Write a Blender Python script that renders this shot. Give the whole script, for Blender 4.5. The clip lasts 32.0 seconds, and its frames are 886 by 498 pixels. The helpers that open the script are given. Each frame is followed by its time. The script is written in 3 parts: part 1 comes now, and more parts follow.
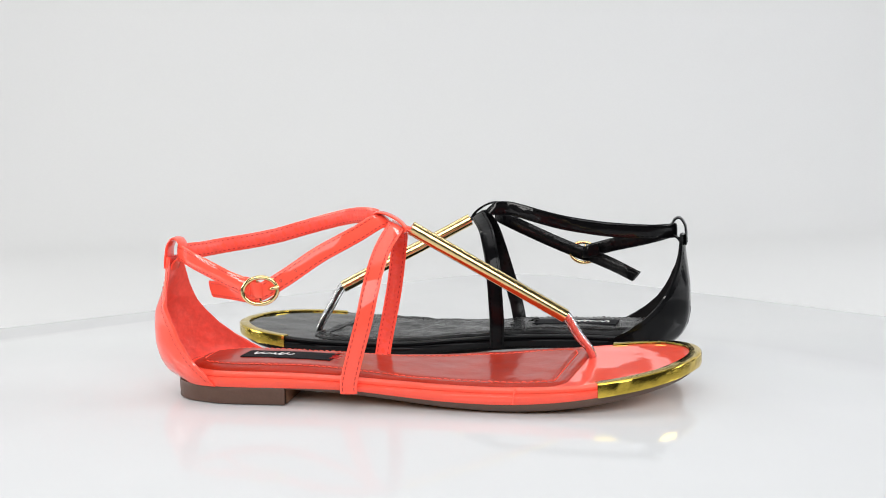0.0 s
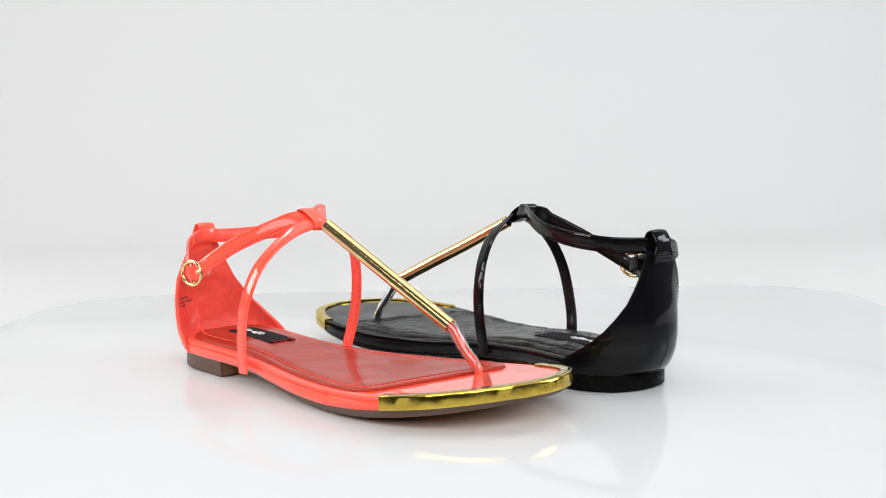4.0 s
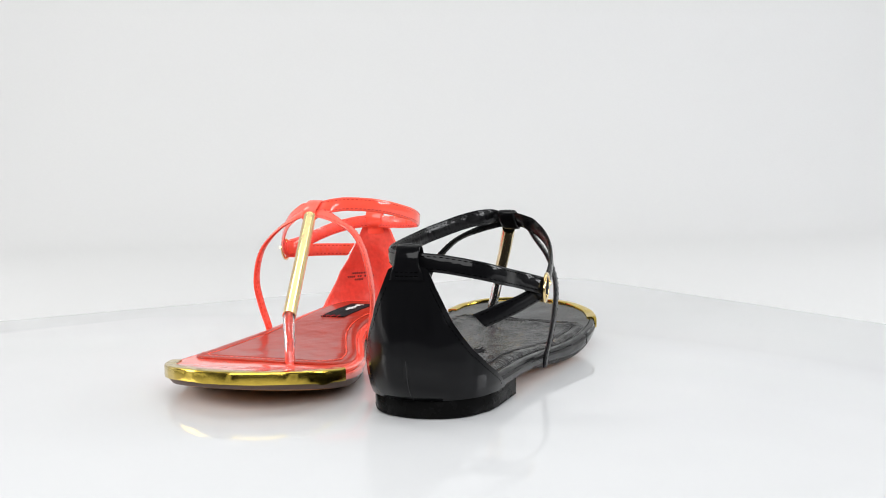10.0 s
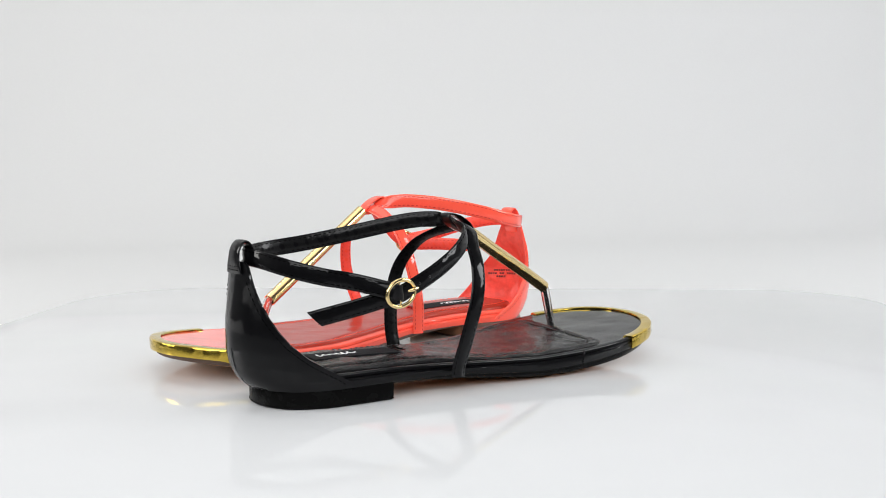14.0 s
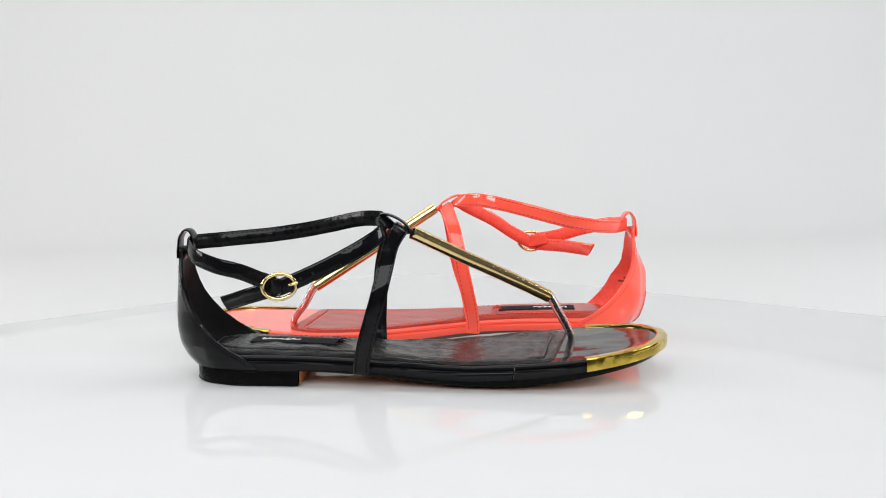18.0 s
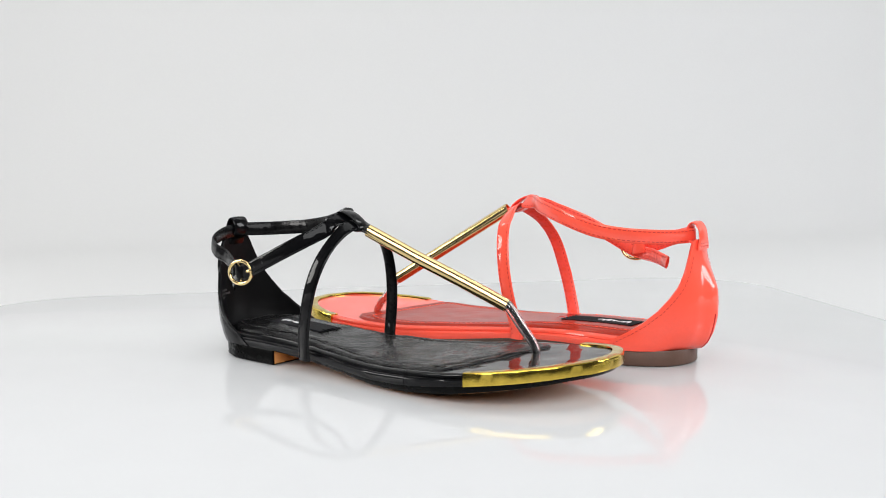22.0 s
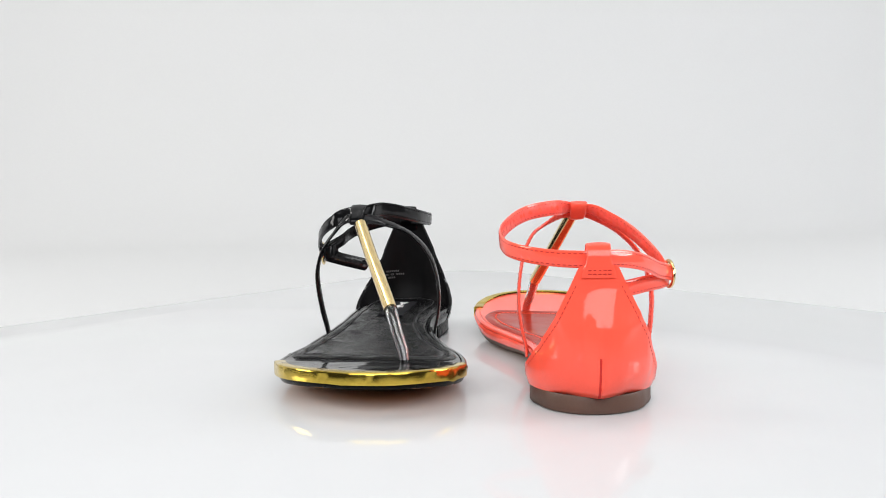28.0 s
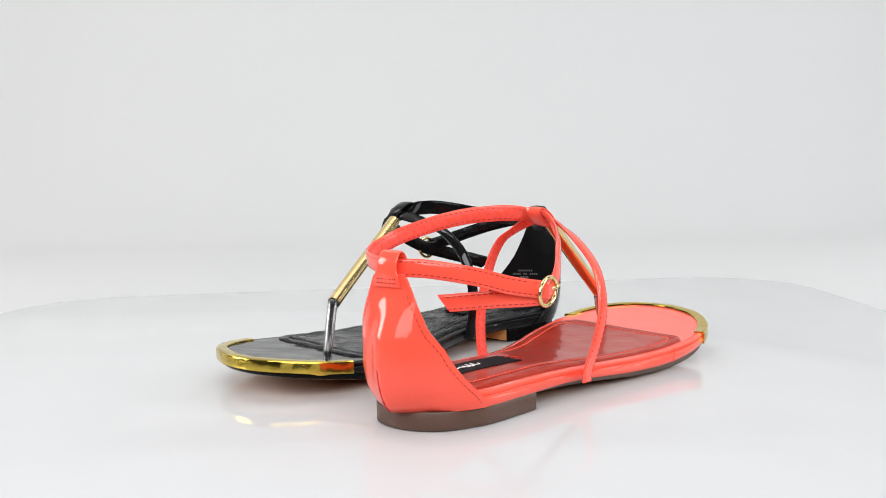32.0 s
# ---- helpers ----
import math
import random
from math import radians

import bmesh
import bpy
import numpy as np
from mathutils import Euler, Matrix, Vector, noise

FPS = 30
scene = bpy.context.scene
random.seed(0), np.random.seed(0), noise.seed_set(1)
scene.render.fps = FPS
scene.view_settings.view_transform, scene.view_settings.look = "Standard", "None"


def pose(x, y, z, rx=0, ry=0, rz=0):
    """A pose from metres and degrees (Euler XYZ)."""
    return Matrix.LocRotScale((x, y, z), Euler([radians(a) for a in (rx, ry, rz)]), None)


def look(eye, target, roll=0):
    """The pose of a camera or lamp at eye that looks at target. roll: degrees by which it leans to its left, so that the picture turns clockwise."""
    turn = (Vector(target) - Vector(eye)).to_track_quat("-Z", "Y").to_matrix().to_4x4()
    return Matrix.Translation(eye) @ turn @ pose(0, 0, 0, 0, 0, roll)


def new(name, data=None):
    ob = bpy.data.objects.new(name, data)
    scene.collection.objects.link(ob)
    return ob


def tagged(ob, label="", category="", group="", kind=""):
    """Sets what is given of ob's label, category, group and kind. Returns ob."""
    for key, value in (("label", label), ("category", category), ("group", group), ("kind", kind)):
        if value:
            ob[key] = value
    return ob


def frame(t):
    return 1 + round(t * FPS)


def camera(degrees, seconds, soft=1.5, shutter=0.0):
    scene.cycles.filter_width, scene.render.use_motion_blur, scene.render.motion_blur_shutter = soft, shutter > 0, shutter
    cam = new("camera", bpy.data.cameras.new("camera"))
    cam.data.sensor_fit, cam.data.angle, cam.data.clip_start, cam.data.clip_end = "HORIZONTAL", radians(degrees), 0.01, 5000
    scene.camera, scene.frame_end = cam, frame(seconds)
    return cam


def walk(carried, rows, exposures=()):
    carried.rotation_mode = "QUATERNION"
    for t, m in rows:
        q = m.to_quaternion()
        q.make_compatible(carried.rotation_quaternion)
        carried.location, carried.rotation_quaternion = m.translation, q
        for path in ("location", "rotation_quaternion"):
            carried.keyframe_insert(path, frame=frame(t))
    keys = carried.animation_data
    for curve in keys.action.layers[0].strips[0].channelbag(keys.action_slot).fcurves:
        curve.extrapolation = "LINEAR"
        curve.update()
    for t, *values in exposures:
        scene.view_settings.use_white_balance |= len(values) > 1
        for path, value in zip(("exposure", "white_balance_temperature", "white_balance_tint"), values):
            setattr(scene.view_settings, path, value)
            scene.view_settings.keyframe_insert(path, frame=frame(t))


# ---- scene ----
cam = camera(43.5, 32.0, soft=1.0)
EYE = Vector((0.0, -0.5859, 0.1197))
AIM = pose(0, 0, 0, 0, 0, -0.314) @ Vector((0.0, math.cos(radians(-5.72)), math.sin(radians(-5.72))))
VIEW = look(EYE, EYE + AIM, -0.943)
walk(cam, [(0.0, VIEW), (32.0, VIEW)], [(0.0, -0.13), (1.2, -0.13), (1.9, -0.05), (11.1, -0.05), (11.9, -0.13), (23.1, -0.13), (23.9, -0.05), (27.0, -0.05), (28.0, -0.075), (28.9, -0.13), (32.0, -0.13)])

# ---- light: a white tent with an unseen soft lamp on each side and one overhead, plus added fills: a broad one in front, two on the backdrop ----
world = bpy.data.worlds.new("studio")
world.use_nodes = True
world.node_tree.nodes["Background"].inputs[0].default_value = (0.95, 0.97, 1.0, 1)
world.node_tree.nodes["Background"].inputs[1].default_value = 0.05
scene.world = world


def area_lamp(name, eye, target, size_x, size_y, power, colour):
    data = bpy.data.lights.new(name, "AREA")
    data.shape, data.size, data.size_y, data.energy, data.color = "RECTANGLE", size_x, size_y, power, colour
    ob = new(name, data)
    ob.matrix_world = look(eye, target)
    return ob


area_lamp("lamp_left", (-1.24, 0.0, 0.46), (0, 0.05, 0.05), 0.46, 0.62, 10.4, (1.0, 0.985, 0.96))
area_lamp("lamp_right", (1.24, 0.0, 0.46), (0, 0.05, 0.05), 0.46, 0.62, 10.4, (0.96, 0.98, 1.0))
# added broad fill that lifts the faces turned to the camera
area_lamp("lamp_front", (0, -1.36, 0.92), (0, 0.05, 0.05), 2.20, 0.90, 31.0, (0.98, 0.99, 1.0))
area_lamp("lamp_top", (0, 0.12, 1.45), (0, 0.12, 0.0), 1.2, 1.0, 4.5, (0.97, 0.985, 1.0))
# added fills that brighten the backdrop, warmer and stronger on the left
area_lamp("lamp_back_left", (-0.85, 0.70, 1.45), (-0.40, 1.45, 0.70), 0.5, 0.3, 6.5, (1.0, 0.985, 0.95))
area_lamp("lamp_back_right", (0.85, 0.70, 1.45), (0.45, 1.45, 0.70), 0.5, 0.3, 5.5, (0.98, 0.99, 1.0))


# ---- materials ----
def shader(name, base, rough, metal=0.0, coat=0.0, coat_rough=0.03, spec=0.5, grain=(900, 0.0), blotch=(40, 0.0),
           vary=0.06, rough_vary=0.0, coarse=3.0, coat_ior=1.5):
    """A surface with a base colour that varies at two scales and a relief of grain and blotches. Scales are per metre."""
    m = bpy.data.materials.new(name)
    m.use_nodes = True
    nt = m.node_tree
    b = nt.nodes["Principled BSDF"]
    b.inputs["Roughness"].default_value, b.inputs["Metallic"].default_value = rough, metal
    b.inputs["Coat Weight"].default_value, b.inputs["Coat Roughness"].default_value = coat, coat_rough
    b.inputs["Specular IOR Level"].default_value = spec
    pos = nt.nodes.new("ShaderNodeTexCoord")
    n1, n2 = nt.nodes.new("ShaderNodeTexNoise"), nt.nodes.new("ShaderNodeTexNoise")
    n1.inputs["Scale"].default_value, n2.inputs["Scale"].default_value = grain[0], blotch[0]
    n1.inputs["Detail"].default_value, n2.inputs["Detail"].default_value = 4, coarse
    b.inputs["Coat IOR"].default_value = coat_ior
    for n in (n1, n2):
        nt.links.new(pos.outputs["Object"], n.inputs["Vector"])
    add = nt.nodes.new("ShaderNodeMath")
    add.operation = "ADD"
    nt.links.new(n1.outputs["Fac"], add.inputs[0])
    nt.links.new(n2.outputs["Fac"], add.inputs[1])
    ramp = nt.nodes.new("ShaderNodeMapRange")
    ramp.inputs["From Min"].default_value, ramp.inputs["From Max"].default_value = 0.6, 1.4
    ramp.inputs["To Min"].default_value, ramp.inputs["To Max"].default_value = 1 - vary, 1 + vary
    nt.links.new(add.outputs[0], ramp.inputs["Value"])
    mul = nt.nodes.new("ShaderNodeVectorMath")
    mul.operation = "SCALE"
    mul.inputs[0].default_value = base
    nt.links.new(ramp.outputs["Result"], mul.inputs["Scale"])
    nt.links.new(mul.outputs["Vector"], b.inputs["Base Color"])
    if rough_vary:
        rr = nt.nodes.new("ShaderNodeMapRange")
        rr.inputs["From Min"].default_value, rr.inputs["From Max"].default_value = 0.35, 0.65
        rr.inputs["To Min"].default_value, rr.inputs["To Max"].default_value = max(rough - rough_vary, 0.01), rough + rough_vary
        nt.links.new(n2.outputs["Fac"], rr.inputs["Value"])
        nt.links.new(rr.outputs["Result"], b.inputs["Roughness"])
    last = None
    for n, (_, amount) in ((n1, grain), (n2, blotch)):
        if amount:
            bump = nt.nodes.new("ShaderNodeBump")
            bump.inputs["Distance"].default_value = amount
            bump.inputs["Strength"].default_value = 1.0
            nt.links.new(n.outputs["Fac"], bump.inputs["Height"])
            if last:
                nt.links.new(last.outputs["Normal"], bump.inputs["Normal"])
            last = bump
    if last:
        nt.links.new(last.outputs["Normal"], b.inputs["Normal"])
        nt.links.new(last.outputs["Normal"], b.inputs["Coat Normal"])
    return m


def clear_plastic(name, tint):
    m = bpy.data.materials.new(name)
    m.use_nodes = True
    b = m.node_tree.nodes["Principled BSDF"]
    b.inputs["Base Color"].default_value = (*tint, 1)
    b.inputs["Transmission Weight"].default_value, b.inputs["Roughness"].default_value = 0.98, 0.09
    b.inputs["IOR"].default_value = 1.45
    return m


PATENT_CORAL = shader("coral_patent", (1.0, 0.106, 0.064), 0.4, spec=0.05, coat=1.0, coat_rough=0.03, coat_ior=1.42, blotch=(60, 0.00035), coarse=0.6, grain=(600, 0.000012), vary=0.03)
STRAP_CORAL = shader("coral_patent_strap", (1.0, 0.106, 0.064), 0.4, spec=0.05, coat=1.0, coat_rough=0.025, coat_ior=1.47, blotch=(90, 0.00016), coarse=0.6, grain=(600, 0.000012), vary=0.03)
LINING_CORAL = shader("coral_lining", (0.84, 0.085, 0.058), 0.6, spec=0.25, coat=0.25, coat_rough=0.25, grain=(420, 0.00018), blotch=(75, 0.0030), coarse=1.5, vary=0.14)
STRAP_LINING_CORAL = shader("coral_strap_lining", (0.96, 0.095, 0.065), 0.45, spec=0.2, coat=0.2, coat_rough=0.28, grain=(700, 0.0001), blotch=(260, 0.0003), vary=0.1)
BED_CORAL = shader("red_footbed", (0.37, 0.024, 0.010), 0.4, spec=0.06, coat=0.5, coat_rough=0.05, coat_ior=1.36, grain=(300, 0.00012), blotch=(60, 0.0006), coarse=1.2, vary=0.10)
THREAD_BED = shader("coral_thread", (0.95, 0.11, 0.065), 0.55, spec=0.2, grain=(3000, 0.0001), vary=0.1)
THREAD_CORAL = shader("red_thread", (0.60, 0.022, 0.018), 0.6, spec=0.2, grain=(3000, 0.0001), vary=0.1)
HEEL_BROWN = shader("brown_heel", (0.100, 0.052, 0.036), 0.42, grain=(900, 0.00005), blotch=(120, 0.0001), vary=0.12, rough_vary=0.08)
BREAST_BROWN = shader("brown_heel_front", (0.20, 0.095, 0.050), 0.45, grain=(900, 0.00005), vary=0.12)
SOLE_BROWN = shader("brown_outsole", (0.13, 0.085, 0.066), 0.5, spec=0.2, grain=(1200, 0.0001), vary=0.12)
PATENT_BLACK = shader("black_patent", (0.0030, 0.0030, 0.0036), 0.4, spec=0.03, coat=0.72, coat_rough=0.022, coat_ior=1.33, blotch=(60, 0.0007), coarse=0.6, grain=(600, 0.000012), vary=0.05)
STRAP_BLACK = shader("black_patent_strap", (0.0030, 0.0030, 0.0036), 0.4, spec=0.03, coat=0.62, coat_rough=0.02, coat_ior=1.36, blotch=(130, 0.00042), coarse=1.0, grain=(600, 0.000012), vary=0.05)
LINING_BLACK = shader("black_lining", (0.0040, 0.0038, 0.0042), 0.5, spec=0.12, grain=(1500, 0.00010), blotch=(160, 0.0002), vary=0.2)
STRAP_LINING_BLACK = shader("black_strap_lining", (0.0035, 0.0034, 0.0038), 0.45, spec=0.08, coat=0.5, coat_rough=0.08, coat_ior=1.36, grain=(700, 0.00008), blotch=(260, 0.0003), vary=0.15)
BED_BLACK = shader("black_footbed", (0.003, 0.003, 0.0034), 0.5, spec=0.04, coat=0.66, coat_rough=0.04, coat_ior=1.38, grain=(560, 0.00055), blotch=(48, 0.0017), coarse=2.0, vary=0.15)
THREAD_GLOSS = shader("waxed_black_thread", (0.006, 0.006, 0.006), 0.35, spec=0.5, grain=(3000, 0.0001), vary=0.1)
THREAD_BLACK = shader("black_thread", (0.0015, 0.0015, 0.0015), 0.7, spec=0.0, grain=(3000, 0.0001), vary=0.1)
HEEL_BLACK = shader("black_heel", (0.004, 0.004, 0.004), 0.24, spec=0.05, grain=(900, 0.00005), blotch=(120, 0.0001), vary=0.15, rough_vary=0.06)
SOLE_TAN = shader("tan_outsole", (0.66, 0.29, 0.09), 0.5, grain=(1200, 0.0001), vary=0.12)
GOLD = shader("gold_cap", (0.64, 0.46, 0.075), 0.17, metal=1.0, grain=(420, 0.00004), coarse=1.6, blotch=(95, 0.0007), vary=0.16, rough_vary=0.05)
GOLD_PALE = shader("pale_gold", (0.83, 0.635, 0.30), 0.18, metal=1.0, grain=(300, 0.000008), vary=0.04)
CLEAR = clear_plastic("clear_plastic", (1.0, 1.0, 1.0))
LABEL_BLACK = shader("label_cloth", (0.008, 0.008, 0.010), 0.75, spec=0.12, grain=(2500, 0.0001), vary=0.15)
PRINT_WHITE = shader("white_print", (0.80, 0.80, 0.80), 0.5, vary=0.03)
PRINT_DARK = shader("dark_print", (0.09, 0.020, 0.020), 0.6, vary=0.05)
PRINT_GREY = shader("grey_print", (0.10, 0.095, 0.095), 0.6, vary=0.05)
# darker coral that puts the shade inside the strap holes into the colour
HOLE_DARK = shader("eyelet_shade", (0.42, 0.035, 0.025), 0.6, vary=0.05)
HOLE_BLACK = shader("black_eyelet", (0.012, 0.012, 0.012), 0.5, vary=0.05)
TABLE_WHITE = shader("turntable_gloss", (0.606, 0.612, 0.620), 0.05, spec=0.15, grain=(30, 0.0), blotch=(4, 0.0), vary=0.012, rough_vary=0.02)
SHEET_WHITE = shader("backdrop_paper", (0.580, 0.583, 0.584), 0.85, spec=0.2, grain=(250, 0.0001), blotch=(1.4, 0.0), vary=0.012)
# surfaces of the unseen surround: white to bounce light, dark to deepen reflections
WALL_WHITE = shader("white_surround", (0.78, 0.78, 0.78), 0.9, spec=0.1, grain=(300, 0.0002), blotch=(2, 0.0), vary=0.02)
WALL_DARK = shader("dark_surround", (0.05, 0.05, 0.052), 0.9, spec=0.1, grain=(60, 0.0002), blotch=(2, 0.0), vary=0.1)


# ---- mesh helpers ----
def part(name, bm, material, parent=None, label="", sharp=35):
    me = bpy.data.meshes.new(name)
    bmesh.ops.recalc_face_normals(bm, faces=bm.faces)
    bm.to_mesh(me)
    bm.free()
    me.materials.append(material)
    me.shade_smooth()
    me.set_sharp_from_angle(angle=radians(sharp))
    ob = new(name, me)
    if parent is not None:
        ob.parent = parent
    if label:
        tagged(ob, label)
    return ob


def spline(points, n):
    """n points evenly along a smooth curve through the given ones."""
    p = np.array(points, float)
    q = np.vstack([2 * p[0] - p[1], p, 2 * p[-1] - p[-2]])
    out = []
    for i in range(len(p) - 1):
        a, b, c, d = q[i:i + 4]
        for t in np.linspace(0, 1, 24, endpoint=False):
            out.append(0.5 * (2 * b + (c - a) * t + (2 * a - 5 * b + 4 * c - d) * t * t + (3 * b - a - 3 * c + d) * t ** 3))
    out = np.array(out + [p[-1]])
    s = np.r_[0, np.cumsum(np.linalg.norm(np.diff(out[:, :3], axis=0), axis=1))]
    u = np.linspace(0, s[-1], n)
    return np.stack([np.interp(u, s, out[:, k]) for k in range(out.shape[1])], 1)


def closed_loop(points, n):
    p = list(points)
    c = spline(p[-3:] + p + p[:3], 4000)
    start = np.argmin(np.linalg.norm(c[:2000] - np.array(p[0]), axis=1))
    end = 2000 + np.argmin(np.linalg.norm(c[2000:] - np.array(p[0]), axis=1))
    c = c[start:end]
    s = np.r_[0, np.cumsum(np.linalg.norm(np.diff(c, axis=0), axis=1))]
    u = np.linspace(0, s[-1], n, endpoint=False)
    return np.stack([np.interp(u, s, c[:, k]) for k in range(c.shape[1])], 1)


def rings(bm, loops, closed=True, cap_first=False, cap_last=False):
    """Skins rows of points of equal length."""
    rows = [[bm.verts.new([float(x) / 1000 for x in v]) for v in loop] for loop in loops]
    n = len(rows[0])
    for a, b in zip(rows, rows[1:]):
        for i in range(n if closed else n - 1):
            j = (i + 1) % n
            bm.faces.new((a[i], a[j], b[j], b[i]))
    if cap_first:
        bm.faces.new(rows[0])
    if cap_last:
        bm.faces.new(rows[-1])
    return rows


def frames(p, w):
    t = np.gradient(p, axis=0)
    t /= np.linalg.norm(t, axis=1)[:, None]
    w = w - (w * t).sum(1)[:, None] * t
    w /= np.linalg.norm(w, axis=1)[:, None]
    return t, w, np.cross(t, w)


def strap_section(width, thick):
    """A flat strap with folded, rounded edges and a padded, raised middle."""
    a, b, e = width / 2, thick / 2, thick * 0.42
    half = [(-a + e * 0.3, -b * 0.42), (-a + e, -b * 0.68), (-a * 0.66, -b * 0.84), (-a * 0.34, -b * 1.04), (0, -b * 1.12), (a * 0.34, -b * 1.04), (a * 0.66, -b * 0.84), (a - e, -b * 0.68), (a - e * 0.3, -b * 0.42)]
    return [(-a, 0)] + half + [(a, 0)] + [(x, -y) for x, y in reversed(half)]


def ribbon(name, controls, width, thick, material, parent, label="", n=90, stitch=None, lining=None, inner=1, pitch=2.6, slant=0.0):
    """A strap through rows of (x, y, z, wx, wy, wz[, breadth]): place and direction of its width, in millimetres, and a factor on its width.
    stitch: thread material; lining: the material of its inner face, which lies on the side inner of its own normal."""
    c = spline([(*r, 1.0)[:7] for r in controls], n)
    p = c[:, :3]
    t, w, u = frames(p, c[:, 3:6])
    bm = bmesh.new()
    sec = strap_section(width, thick)
    run = np.r_[0, np.cumsum(np.linalg.norm(np.diff(p, axis=0), axis=1))]
    cut = slant * np.clip(1 - run / 9, 0, 1)
    rings(bm, [[p[i] + w[i] * a * c[i, 6] + u[i] * b - t[i] * a * cut[i] for a, b in sec] for i in range(len(p))], True, True, True)
    ob = part(name, bm, material, parent, label, 60)
    if lining:
        bm = bmesh.new()
        g = inner * thick / 2
        rows = []
        for i in range(5 if slant else 2, len(p) - 2):
            crease = 0.15 * math.sin(i * 1.7 + math.sin(i * 0.37)) * math.sin(i * 0.53 + math.sin(i * 0.21))
            h = width * 0.5 - 0.75
            rows.append([p[i] + w[i] * a + u[i] * b for a, b in ((-h, g * 0.8), (-h + 0.25, g + inner * (0.06 + crease * 0.12)), (0, g + inner * (0.1 - crease)), (h - 0.25, g + inner * (0.06 + crease * 0.12)), (h, g * 0.8))])
        rings(bm, rows, False)
        part("strap_lining", bm, lining, ob, sharp=60)
    if stitch:
        for side in (-1, 1):
            for face in (-1, 1):
                lift = thick * 0.435 + (0.12 if face == inner and lining else 0)
                seam("stitching", p + w * side * (width / 2 - 1.3) + u * face * lift, u * face, w, stitch, ob, pitch, high=0.02, wide=0.42)
    return ob, p, t, w, u


def seam(name, p, up, side, material, parent, pitch=2.7, dash=1.6, wide=0.36, high=0.07):
    """A line of single stitches along the points p, on the side of up."""
    s = np.r_[0, np.cumsum(np.linalg.norm(np.diff(p, axis=0), axis=1))]
    verts, faces = [], []
    at = lambda a, v: np.array([np.interp(v, s, a[:, k]) for k in range(3)])
    d = pitch * 0.5
    while d + dash < s[-1]:
        k = len(verts)
        for v, lift in ((d, -0.1), (d + dash * 0.25, high), (d + dash * 0.75, high), (d + dash, -0.1)):
            c, n, r = at(p, v), at(up, v), at(side, v)
            n, r = n / (np.linalg.norm(n) + 1e-9), r / (np.linalg.norm(r) + 1e-9)
            for e in (-wide / 2, wide / 2):
                verts.append(tuple((c + n * lift + r * e) / 1000))
            verts.append(tuple((c + n * (lift + wide * 0.35)) / 1000))
        for i in range(3):
            a, b = k + 3 * i, k + 3 * i + 3
            faces += [(a, b, b + 2, a + 2), (a + 2, b + 2, b + 1, a + 1), (a + 1, b + 1, b, a)]
        d += pitch
    me = bpy.data.meshes.new(name)
    me.from_pydata(verts, [], faces)
    me.materials.append(material)
    me.shade_smooth()
    ob = new(name, me)
    if parent is not None:
        ob.parent = parent
    return ob


def tube(name, points, radii, material, parent, label="", n=24, m=20, hollow=0.0, flat=1.0):
    c = spline([(*p, r) for p, r in zip(points, radii)], n)
    p = c[:, :3]
    t, w, u = frames(p, np.tile((0.05, 1.0, 0.02), (n, 1)))
    ang = np.linspace(0, 2 * math.pi, m, endpoint=False)
    loop = lambda i, r: [p[i] + (w[i] * math.cos(a) + u[i] * math.sin(a) * flat) * r for a in ang]
    rows = [loop(i, c[i, 3]) for i in range(n)]
    bm = bmesh.new()
    if hollow:
        inside = [loop(i, c[i, 3] - hollow) for i in range(n)]
        rows = [inside[0]] + rows + inside[::-1]
        rings(bm, rows, True)
    else:
        rings(bm, rows, True, True, True)
    return part(name, bm, material, parent, label, 50)


